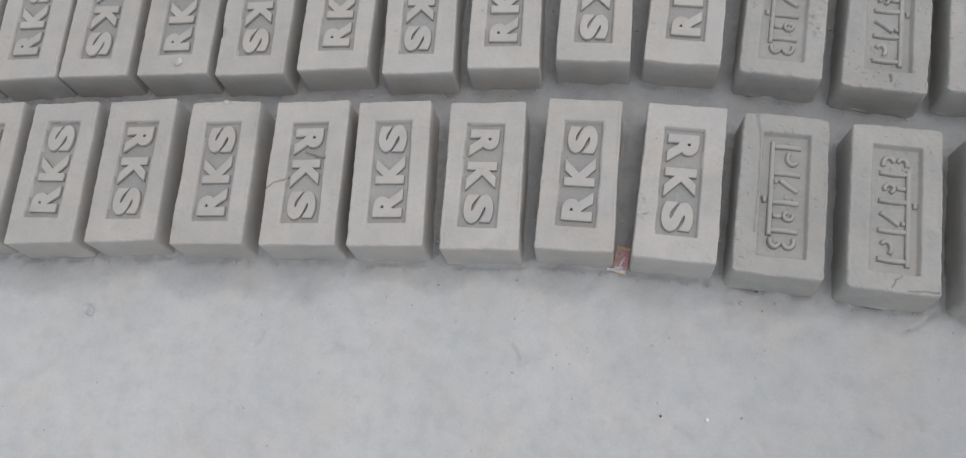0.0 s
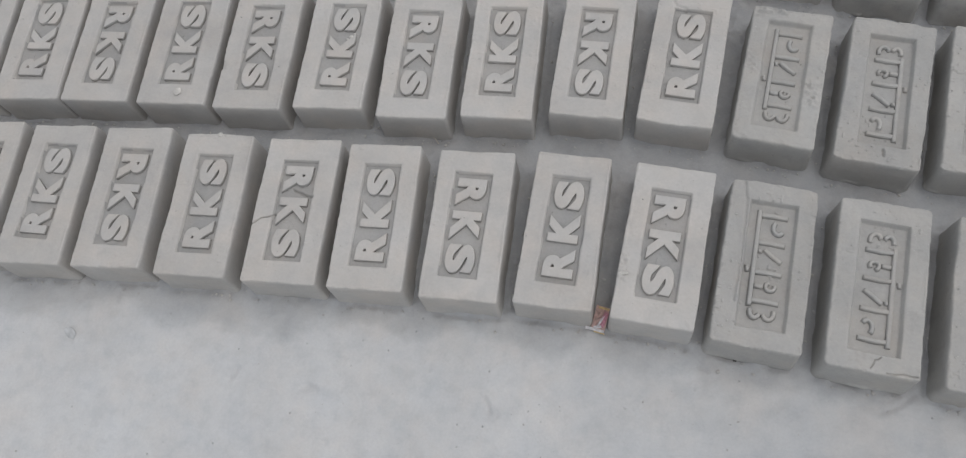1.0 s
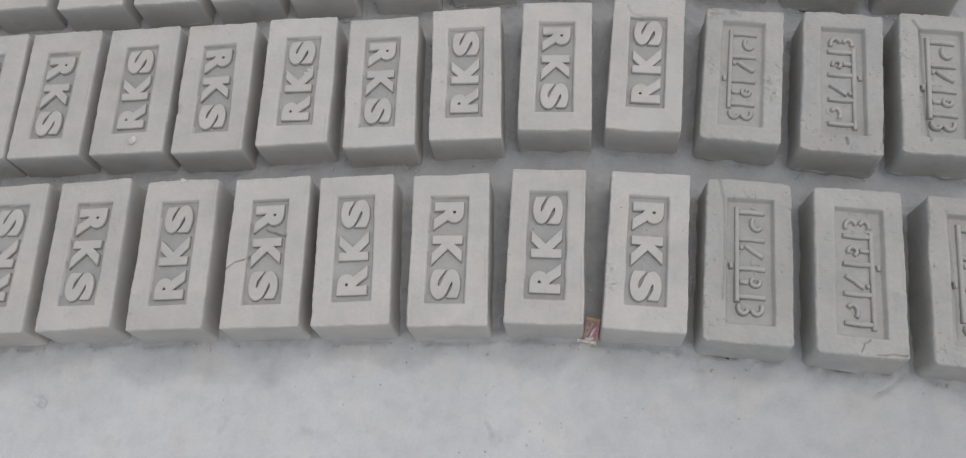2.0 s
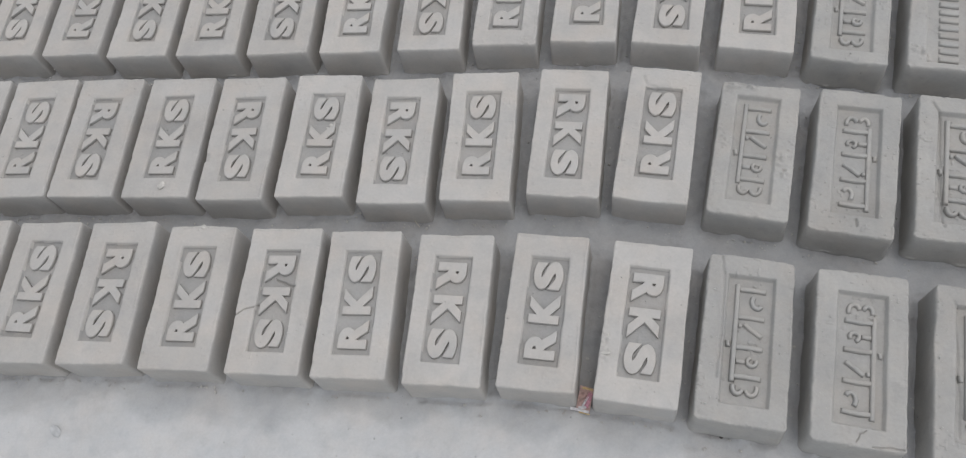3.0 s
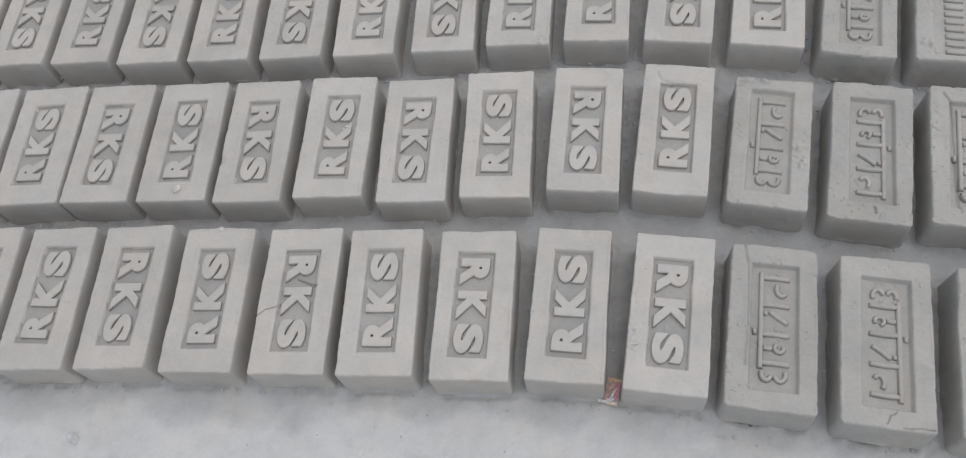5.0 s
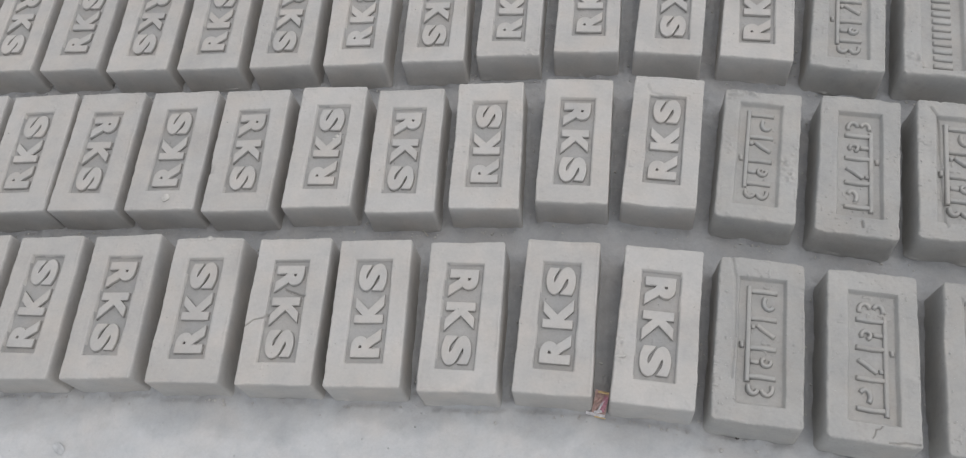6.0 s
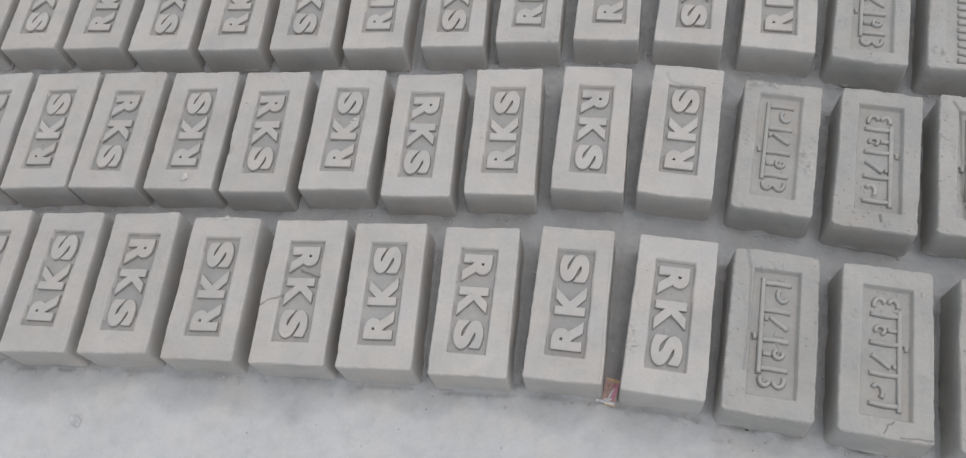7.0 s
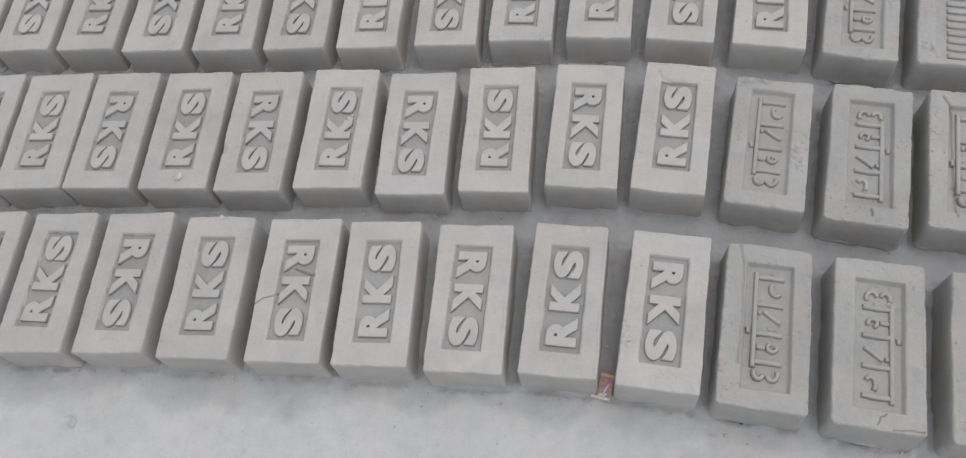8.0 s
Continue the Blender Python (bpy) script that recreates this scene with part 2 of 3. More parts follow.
    levels, points, all_faces, last = 12, [top.reshape(-1, 3)], [faces], ring
    count, lean = ids.size, rng.uniform(0.6, 1.3)
    for level in range(1, levels + 1):
        s = level / levels
        zs = (edge[:, 2] * max(0, 1 - 5 * s) + (HEIGHT - 0.002) * min(1, 5 * s)) * (1 - s) + 0.0040 * s
        q = np.c_[edge[:, :2], zs]
        swell = 0.0004 * min(1, level / 2) + (0.0030 if thin else 0.0012) * lean * s ** 1.3
        swell += (0.0008 * value_noise(q * 30, seed + 4) + 0.0003 * value_noise(q * 120, seed + 5)) * min(1, s * 4)
        swell += (0.0010 if thin else 0.0006) * max(0, s - 0.85) / 0.15 * (0.3 + value_noise(q * (60, 60, 0), seed + 6))
        here = np.c_[edge[:, :2] - rag * min(1, s * 5) + out * np.reshape(swell, (-1, 1)), zs]
        now = count + np.arange(len(ring))
        points.append(here)
        all_faces.append(np.stack([last, now, np.roll(now, -1), np.roll(last, -1)], -1))
        last, count = now, count + len(ring)
    foot = points[-1]
    # a torn lip of clay at the foot, with a gap under it
    q = points[-1] * (1, 1, 0)
    lip = (0.0016 if thin else 0.0010) * np.maximum(0, value_noise(q * 42, seed + 13) + 0.6 * value_noise(q * 150, seed + 14) - 0.1)
    lip *= 0.25 + 0.75 * np.abs(out[:, 1])
    for z_lip, share in ((0.0030, 0.75), (0.0022, 1.0), (0.0012, 0.9), (-0.004, -0.1)):
        here = points[-1].copy()
        here[:, :2] = foot[:, :2] + out * (lip * share)[:, None]
        here[:, 2] = z_lip + 0.0012 * value_noise(q * 90, seed + 15) * (z_lip > 0)
        now = count + np.arange(len(ring))
        points.append(here)
        all_faces.append(np.stack([last, now, np.roll(now, -1), np.roll(last, -1)], -1))
        last, count = now, count + len(ring)
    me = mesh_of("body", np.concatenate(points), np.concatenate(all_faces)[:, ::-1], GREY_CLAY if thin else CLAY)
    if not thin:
        # the pressed floor of the panel gets an evenly darker clay
        me.materials.append(DARK_CLAY)
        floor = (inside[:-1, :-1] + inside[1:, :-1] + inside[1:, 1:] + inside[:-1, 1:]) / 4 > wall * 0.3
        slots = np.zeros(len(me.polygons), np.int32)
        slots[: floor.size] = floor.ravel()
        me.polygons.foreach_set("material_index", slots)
    return me, (turn, ox, oy)


def slab(outline, low, high, soft=0.0013):
    """A raised shape with softened upper edges."""
    bm = bmesh.new()
    face = bm.faces.new([bm.verts.new((x, y, low)) for x, y in outline])
    if face.normal.z < 0:
        face.normal_flip()
    made = bmesh.ops.extrude_face_region(bm, geom=[face])
    rise = [v for v in made["geom"] if isinstance(v, bmesh.types.BMVert)]
    bmesh.ops.translate(bm, verts=rise, vec=(0, 0, high - low))
    rim = [ed for ed in bm.edges if all(v.co.z > (low + high) / 2 for v in ed.verts)]
    bmesh.ops.bevel(bm, geom=rim, offset=soft, segments=2, profile=0.5, affect="EDGES")
    bmesh.ops.recalc_face_normals(bm, faces=bm.faces)
    bm.normal_update()
    for v in [v for v in bm.verts if v.co.z <= low + 1e-6]:
        away = Vector((v.normal.x, v.normal.y, 0))
        if away.length > 0.05:
            v.co += away.normalized() * 0.0018
    return bm


def arc(cx, cy, rx, ry, start, end, steps=8):
    return [(cx + rx * math.cos(radians(start + (end - start) * n / steps)), cy + ry * math.sin(radians(start + (end - start) * n / steps))) for n in range(steps + 1)]


def band(line, width):
    """The outline of a stroke of even width along a broken line."""
    left, right = [], []
    for n, (x, y) in enumerate(line):
        x0, y0 = line[max(n - 1, 0)]
        x1, y1 = line[min(n + 1, len(line) - 1)]
        far = math.hypot(x1 - x0, y1 - y0)
        ux, uy = (y0 - y1) / far * width / 2, (x1 - x0) / far * width / 2
        left.append((x + ux, y + uy))
        right.append((x - ux, y - uy))
    return left + right[::-1]


# The moulded letters: where each one begins along the panel, and its width, in metres.
LETTERS = (("R", -0.0705, 0.0425), ("K", -0.0195, 0.0437), ("S", 0.0302, 0.0432))
LETTER_TALL = 0.0418


def letter_mesh(char, begin, wide, low, high):
    """A bold raised letter of the built-in font, fitted to its moulded size."""
    text = bpy.data.curves.new("letter", "FONT")
    text.body, text.size, text.offset, text.extrude, text.bevel_depth, text.bevel_resolution = char, 1.0, 0.040, 0.1, 0.024, 3
    text.resolution_u = 6
    holder = new("letter", text)
    me = bpy.data.meshes.new_from_object(holder.evaluated_get(bpy.context.evaluated_depsgraph_get()))
    bpy.data.objects.remove(holder)
    co = np.zeros(len(me.vertices) * 3, np.float32)
    me.vertices.foreach_get("co", co)
    co = co.reshape(-1, 3)
    lo, hi = co.min(0), co.max(0)
    co = (co - lo) / (hi - lo)
    co[:, 2] = np.where(co[:, 2] < 0.5, 0, 1 - (1 - co[:, 2]) * 1.3)
    co = co * (wide, LETTER_TALL, high - low) + (begin, -LETTER_TALL / 2, low)
    # the flanks widen towards the floor of the panel
    side = np.zeros(len(me.vertices) * 3, np.float32)
    me.vertices.foreach_get("normal", side)
    side = side.reshape(-1, 3)[:, :2]
    size = np.linalg.norm(side, axis=1, keepdims=True)
    co[:, :2] += (co[:, 2:] <= low + 1e-6) * np.where(size > 0.2, side / np.maximum(size, 1e-6), 0) * 0.0008
    me.vertices.foreach_set("co", co.astype(np.float32).ravel())
    me.update()
    return me


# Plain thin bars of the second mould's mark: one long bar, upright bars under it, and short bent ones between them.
THIN_MARKS = (
    band([(-0.0570, 0.0160), (0.0775, 0.0165)], 0.0052),
    *(band([(at, 0.0140), (at + 0.0008, 0.0), (at, -0.0195)], 0.0052) for at in (-0.0505, -0.0110, 0.0307, 0.0705)),
    band(arc(0.0550, -0.0095, 0.0095, 0.0065, 45, 235), 0.0046),
    band([(0.0215, 0.0050), (0.0140, -0.0050), (0.0065, -0.0170)], 0.0046),
    band([(0.0190, 0.0125), (0.0195, 0.0085)], 0.0046),
    band([(-0.0300, 0.0125), (-0.0300, 0.0015)], 0.0046),
    band(arc(-0.0290, -0.0075, 0.0055, 0.0058, 20, 300), 0.0040),
    band(arc(-0.0650, 0.0080, 0.0080, 0.0060, 70, 250), 0.0044),
    band(arc(-0.0640, -0.0090, 0.0095, 0.0070, 110, 290), 0.0044),
    band([(-0.0110, 0.0235), (-0.0040, 0.0245)], 0.0036),
)
# Rows of small bars, for the third mould.
SMALL_MARKS = tuple(band([(-0.092 + 0.0148 * n, -0.014), (-0.0915 + 0.0148 * n, 0.012)], 0.0078) for n in range(13))
MARK_MESHES = {}


def mark_meshes(kind):
    if kind not in MARK_MESHES:
        low, high = HEIGHT - {"block": 0.0078, "thin": 0.0095, "small": 0.0095}[kind], HEIGHT - {"block": 0.0008, "thin": 0.0034, "small": 0.0038}[kind]
        if kind == "block":
            made = [letter_mesh(*letter, low, high) for letter in LETTERS]
        else:
            made = []
            for shape in {"thin": THIN_MARKS, "small": SMALL_MARKS}[kind]:
                bm = slab(shape, low, high, 0.0014)
                me = bpy.data.meshes.new("raised_mark")
                bm.to_mesh(me)
                bm.free()
                me.polygons.foreach_set("use_smooth", np.ones(len(me.polygons), bool))
                made.append(me)
        for me in made:
            me.materials.clear()
            me.materials.append(CLAY if kind == "block" else GREY_CLAY)
        MARK_MESHES[kind] = made
    return MARK_MESHES[kind]


LABELS = {
    "block": "grey unfired clay brick with bold raised shapes, drying on ground",
    "thin": "darker grey unfired clay brick with thin raised strokes, drying",
    "small": "darker grey unfired clay brick with small raised bars, rough corner",
}


def clay_brick(x, y, yaw, wide, long, kind, towards_back, seed, panel=None, flaws=(), label="", tone_drop=0.0):
    me, (turn, ox, oy) = brick_mesh(wide, long, seed, kind, panel, flaws)
    ob = new("clay_brick")
    body = new("body", me)
    body.parent = ob
    ob.matrix_world = pose(x, y, 0, 0, 0, yaw)
    tagged(ob, label or LABELS[kind], "brick", "drying bricks in rows")
    spin = math.degrees(turn) + (90 if towards_back else -90)
    for data in mark_meshes(kind):
        mark = new("raised_letter" if kind == "block" else "raised_bar", data)
        mark.parent = ob
        mark.matrix_basis = pose(ox, oy, 0, 0, 0, spin)
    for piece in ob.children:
        piece.color = (1 - tone_drop, 1 - tone_drop, 1 - tone_drop, 1)
    return ob


# Each brick: across, along, yaw, width, length, and which way its mark runs (1: towards the back).
FRONT_ROW = (
    (-0.872, -0.157, 5.3, 0.108, 0.231, 0),
    (-0.745, -0.151, 4.9, 0.107, 0.232, 1),
    (-0.617, -0.141, 5.2, 0.108, 0.231, 0),
    (-0.482, -0.138, 4.0, 0.109, 0.229, 1),
    (-0.346, -0.131, 3.8, 0.111, 0.227, 0),
    (-0.220, -0.126, 4.0, 0.108, 0.226, 1),
    (-0.084, -0.122, 2.7, 0.109, 0.226, 0),
    (0.050, -0.114, -0.5, 0.105, 0.228, 1),
    (0.1867, -0.1182, -3.1, 0.108, 0.229, 0),
    (0.3187, -0.1290, -3.8, 0.112, 0.231, 1),
    (0.4590, -0.1407, -4.3, 0.112, 0.231, 0),
    (0.602, -0.152, -5.0, 0.113, 0.231, 1),
)
MIDDLE_ROW = (
    (-0.990, 0.113, 6.0, 0.113, 0.232, 0),
    (-0.861, 0.120, 5.7, 0.117, 0.234, 1),
    (-0.736, 0.128, 4.2, 0.115, 0.231, 0),
    (-0.602, 0.135, 4.2, 0.116, 0.230, 1),
    (-0.474, 0.140, 3.8, 0.111, 0.231, 0),
    (-0.342, 0.152, 3.1, 0.110, 0.229, 1),
    (-0.210, 0.150, 3.6, 0.108, 0.228, 0),
    (-0.080, 0.164, 3.2, 0.107, 0.232, 1),
    (0.056, 0.177, 0.1, 0.107, 0.226, 0),
    (0.190, 0.180, -3.6, 0.107, 0.232, 1),
    (0.328, 0.160, -5.3, 0.112, 0.224, 1),
    (0.4668, 0.1478, -6.3, 0.111, 0.234, 0),
    (0.603, 0.143, -6.0, 0.112, 0.231, 1),
)
# The back row, by the middle of each brick's front edge.
BACK_ROW = (
    (-1.108, 0.281, 4.5, 0.108, 0.231, 1),
    (-0.981, 0.286, 4.5, 0.107, 0.231, 0),
    (-0.854, 0.292, 4.5, 0.109, 0.231, 1),
    (-0.722, 0.294, 3.6, 0.112, 0.231, 0),
    (-0.590, 0.300, 4.5, 0.109, 0.231, 1),
    (-0.458, 0.306, 4.0, 0.109, 0.231, 0),
    (-0.328, 0.313, 4.0, 0.106, 0.231, 1),
    (-0.192, 0.322, 3.5, 0.105, 0.231, 0),
    (-0.066, 0.337, 2.0, 0.105, 0.231, 1),
    (0.062, 0.347, 0.0, 0.105, 0.231, 1),
    (0.193, 0.344, -3.2, 0.108, 0.231, 0),
    (0.330, 0.337, -4.0, 0.110, 0.231, 1),
    (0.464, 0.319, -6.0, 0.110, 0.231, 1),
    (0.602, 0.308, -6.0, 0.113, 0.231, 1),
)
# Where each mould's panel sits on its brick: across, along, and its turn.
PANELS = {
    ("front", 1): (-0.0009, 0.0035, -2.4), ("front", 2): (0.0012, -0.0009, -1.6), ("front", 3): (0.0, 0.0005, 0.3),
    ("front", 4): (-0.0001, -0.0015, 0.2), ("front", 5): (0.0004, 0.0017, 0.2), ("front", 6): (-0.0033, -0.0011, -1.4), ("front", 7): (0.0002, 0.0005, 0.0),
    ("front", 8): (-0.0007, -0.0008, 0.2), ("front", 9): (0.0021, -0.0014, 0.4), ("front", 10): (0.0006, -0.0018, -0.2),
    ("middle", 1): (-0.0035, 0.0001, -1.0), ("middle", 2): (-0.0012, -0.0032, -0.6), ("middle", 3): (-0.0012, 0.0003, 0.3),
    ("middle", 4): (0.0008, -0.0026, 1.2), ("middle", 5): (0.0017, -0.0016, -0.4), ("middle", 6): (-0.0019, -0.0016, -1.3),
    ("middle", 7): (-0.0015, 0.0008, -0.7), ("middle", 8): (-0.0010, -0.0025, -0.5), ("middle", 9): (0.0006, 0.0018, 0.6),
    ("middle", 10): (-0.0011, 0.0012, 0.1), ("middle", 11): (0.0011, 0.0013, 1.1),
    ("back", 2): (0.0037, -0.0021, -1.5), ("back", 3): (0.0016, -0.0035, -1.0), ("back", 4): (0.0025, -0.0036, -0.8),
    ("back", 5): (0.0016, -0.0055, -2.0), ("back", 6): (0.0039, -0.0017, -0.5), ("back", 7): (-0.0001, -0.0049, -1.2),
    ("back", 8): (-0.0004, -0.0050, -1.0), ("back", 9): (0.0015, -0.0025, 0.5), ("back", 10): (0.0032, -0.0043, 1.0),
    ("back", 11): (-0.0026, -0.0052, 1.2), ("back", 12): (0.0002, -0.0050, 0.8), ("back", 13): (-0.0013, -0.0015, 0.5),
}
FLAWS = {
    ("front", 3): [("rough", [(-0.1, 0.97), (0.1, 0.98)], 0.004, 0.003)],
    ("front", 4): [("crack", [(-1.05, -0.26), (-0.8, -0.15), (-0.55, -0.12), (-0.3, 0.0), (-0.1, 0.06)], 0.0007, 0.005), ("crack", [(-0.1, 0.28), (0.2, 0.22), (0.5, 0.18)], 0.0016, 0.004)],
    ("front", 7): [("dent", [(1.0, -0.05), (0.98, 0.1)], 0.006, 0.003)],
    ("front", 8): [("rough", [(-0.92, -0.25), (-0.9, -0.5)], 0.006, 0.004), ("dent", [(0.2, 0.3)], 0.007, 0.003), ("dent", [(1.0, -0.1)], 0.005, 0.004)],
    ("front", 9): [("crack", [(-0.75, 1.0), (-0.62, 0.75), (-0.56, 0.2), (-0.6, -0.5)], 0.0022, 0.0026), ("fold", [(-0.66, 0.8)], 0.02, 0.002)],
    ("front", 10): [("crack", [(0.16, -0.81), (0.10, -0.85), (0.02, -0.86), (0.0, -0.91), (-0.05, -0.95)], 0.0006, 0.0032), ("crack", [(0.3, -0.975), (0.6, -0.965), (0.95, -0.955)], 0.0007, 0.003), ("dent", [(0.95, -0.93)], 0.008, 0.006)],
    ("front", 11): [("fold", [(-0.6, 0.3)], 0.02, 0.002), ("crack", [(-0.6, 0.8), (-0.5, 0.3), (-0.45, -0.7)], 0.002, 0.002)],
    ("middle", 4): [("dent", [(-1.0, -0.3), (-1.0, -0.36)], 0.005, 0.006)],
    ("middle", 5): [("rough", [(0.35, 0.15), (0.55, 0.2)], 0.005, 0.0035)],
    ("middle", 9): [("crack", [(-0.62, 0.86), (-0.50, 0.74), (-0.2, 0.70)], 0.0026, 0.0022)],
    ("middle", 10): [("rough", [(-0.85, 0.92), (-0.6, 0.95), (-0.2, 0.97)], 0.008, 0.0045), ("rough", [(0.7, -0.1), (0.78, -0.28)], 0.010, 0.0045), ("rough", [(0.75, 0.3)], 0.007, 0.003), ("rough", [(-0.85, 0.2), (-0.8, 0.0)], 0.006, 0.003)],
    ("middle", 11): [("dent", [(-0.7, 0.9)], 0.004, 0.002), ("dent", [(0.95, -0.9), (1.0, -0.6)], 0.009, 0.004), ("crack", [(0.1, -0.8), (0.12, -0.88)], 0.0016, 0.004)],
    ("middle", 12): [("fold", [(-0.6, 0.5)], 0.02, 0.0015), ("crack", [(-0.7, 0.9), (-0.5, 0.72), (-0.45, 0.0), (-0.35, -0.8)], 0.002, 0.003)],
    ("back", 8): [("rough", [(0.8, -0.95), (0.6, -0.9)], 0.008, 0.003), ("dent", [(0.6, -0.75), (0.9, -0.7)], 0.012, 0.003)],
    ("back", 13): [("rough", [(-0.8, -0.7), (-0.6, -0.8)], 0.010, 0.004)],
}
NOTES = {
    ("front", 4): "grey unfired clay brick with bold raised shapes, cracked across one side",
    ("front", 8): "grey unfired clay brick with bold raised shapes and a chipped edge",
    ("front", 9): "grey unfired clay brick with thin raised strokes and a folded edge",
    ("front", 10): "grey unfired clay brick with thin raised strokes, cracked near the end",
    ("middle", 4): "grey unfired clay brick with bold raised shapes and a nicked edge",
    ("middle", 10): "grey unfired clay brick with thin raised strokes and crumbly rough patches",
    ("back", 8): "grey unfired clay brick with bold raised shapes and a ragged corner",
}
seed = 11
for row, bricks, first_thin in (("front", FRONT_ROW, 9), ("middle", MIDDLE_ROW, 10), ("back", BACK_ROW, 12)):
    for n, (x, y, yaw, wide, long, towards_back) in enumerate(bricks):
        kind = "small" if row == "back" and n == 13 else "thin" if n >= first_thin else "block"
        if row == "back":
            x, y = x - math.sin(radians(yaw)) * long / 2, y + math.cos(radians(yaw)) * long / 2
        seed += 17
        # the bricks left of x = -0.45 get a slightly darker tone
        tone_drop = 0.06 if x < -0.45 else 0.0
        clay_brick(x, y, yaw, wide, long, kind, towards_back, seed, PANELS.get((row, n)), FLAWS.get((row, n), ()), NOTES.get((row, n), ""), tone_drop)


# ---- ground: one sheet, fine near the bricks and coarse out to the horizon ----
def spread(lo, hi, step, reach):
    fine = np.arange(lo, hi, step)
    out = step * 1.35 ** np.arange(1, 60)
    out = out[np.cumsum(out) < reach]
    return np.r_[(lo - np.cumsum(out))[::-1], fine, fine[-1] + np.cumsum(out)]


ALL_BRICKS = [(x, y, yaw, w, l) for x, y, yaw, w, l, _ in FRONT_ROW + MIDDLE_ROW] + [
    (x - math.sin(radians(a)) * l / 2, y + math.cos(radians(a)) * l / 2, a, w, l) for x, y, a, w, l, _ in BACK_ROW
]


def ground_height(x, y):
    p = np.stack([x.ravel(), y.ravel(), 0 * x.ravel()], -1)
    n = lambda scale, s: value_noise(p * scale, s).reshape(x.shape)  # noqa: E731
    near = np.exp(-((np.hypot(x + 0.15, y) / 2.5) ** 2))
    z = 0.0022 * n(7, 3) + 0.0012 * n(19, 4) + near * (0.0008 * n(60, 5) + 0.0005 * n(140, 6))
    # crumbly ridge of clay squeezed out round every brick
    close = np.full(x.shape, 1.0)
    for bx, by, yaw, w, l in ALL_BRICKS:
        c, s = math.cos(radians(yaw)), math.sin(radians(yaw))
        u, v = (x - bx) * c + (y - by) * s, -(x - bx) * s + (y - by) * c
        close = np.minimum(close, np.hypot(np.maximum(np.abs(u) - w / 2, 0), np.maximum(np.abs(v) - l / 2, 0)))
    z += np.exp(-((close / 0.014) ** 2)) * (0.0008 + 0.0024 * n(70, 8) + 0.0022 * n(140, 9))
    # trodden, crumbly earth between the bricks
    z += np.exp(-((close / 0.05) ** 2)) * (0.0009 * n(42, 11) + 0.0009 * n(95, 12) + 0.0006 * n(150, 13))
    # the crack left where each brick has shrunk from the earth
    z -= 0.0035 * np.exp(-(((close - 0.005) / 0.0030) ** 2)) * smooth(n(45, 10), -0.5, 0.3)
    for line, size, deep in (
        ([(0.478, -0.292), (0.500, -0.280), (0.520, -0.262)], 0.0020, 0.0035),
        ([(-0.285, -0.372), (-0.270, -0.371)], 0.006, 0.004),
        ([(-0.028, -0.350), (-0.022, -0.358), (-0.019, -0.367)], 0.003, 0.0045),
        ([(-0.399, -0.378), (-0.391, -0.368), (-0.389, -0.360)], 0.003, 0.0030),
        ([(0.480, -0.397), (0.489, -0.404), (0.494, -0.413)], 0.003, 0.0030),
        ([(0.028, -0.443), (0.042, -0.449)], 0.003, 0.0030),
        ([(0.190, -0.440), (0.203, -0.445), (0.214, -0.453)], 0.003, 0.0028),
        ([(0.052, -0.458), (0.075, -0.470)], 0.003, 0.0022),
        ([(0.428, -0.420), (0.445, -0.430)], 0.003, 0.0025),
        ([(0.250, -0.262), (0.262, -0.268)], 0.003, 0.0032),
        ([(0.395, -0.352), (0.409, -0.360)], 0.005, 0.0022),
        ([(-0.680, -0.345), (-0.655, -0.352)], 0.010, -0.003),
        ([(-0.120, -0.470), (-0.030, -0.500)], 0.006, 0.002),
        ([(0.300, -0.450), (0.330, -0.500)], 0.005, 0.0025),
    ):
        z -= deep * np.exp(-((far_from(x, y, line) / size) ** 2))
    # small craters left by drops
    for cx, cy, size in ((-0.236, -0.332, 0.0050), (-0.007, -0.370, 0.0060), (0.178, -0.312, 0.0050), (0.247, -0.293, 0.0055), (0.362, -0.310, 0.0045), (-0.114, -0.320, 0.0080), (-0.270, -0.369, 0.0040)):
        d = np.hypot(x - cx, y - cy)
        z += 0.0014 * np.exp(-(((d - size) / 0.0022) ** 2)) - 0.0016 * np.exp(-((d / (size * 0.6)) ** 2))
    return z


gx, gy = spread(-1.22, 0.80, 0.0034, 400), spread(-0.70, 0.60, 0.0034, 400)
mx, my = np.meshgrid(gx, gy, indexing="ij")
mz = ground_height(mx, my)
ids = np.arange(mx.size).reshape(mx.shape)
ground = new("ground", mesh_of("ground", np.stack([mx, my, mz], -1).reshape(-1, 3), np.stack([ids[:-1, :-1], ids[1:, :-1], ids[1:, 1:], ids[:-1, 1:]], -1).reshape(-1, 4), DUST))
tagged(ground, "pale grey dusty earth, trodden smooth, slightly uneven", "ground", kind="structure")


def ground_at(x, y):
    return float(ground_height(np.array([[x]]), np.array([[y]]))[0, 0])


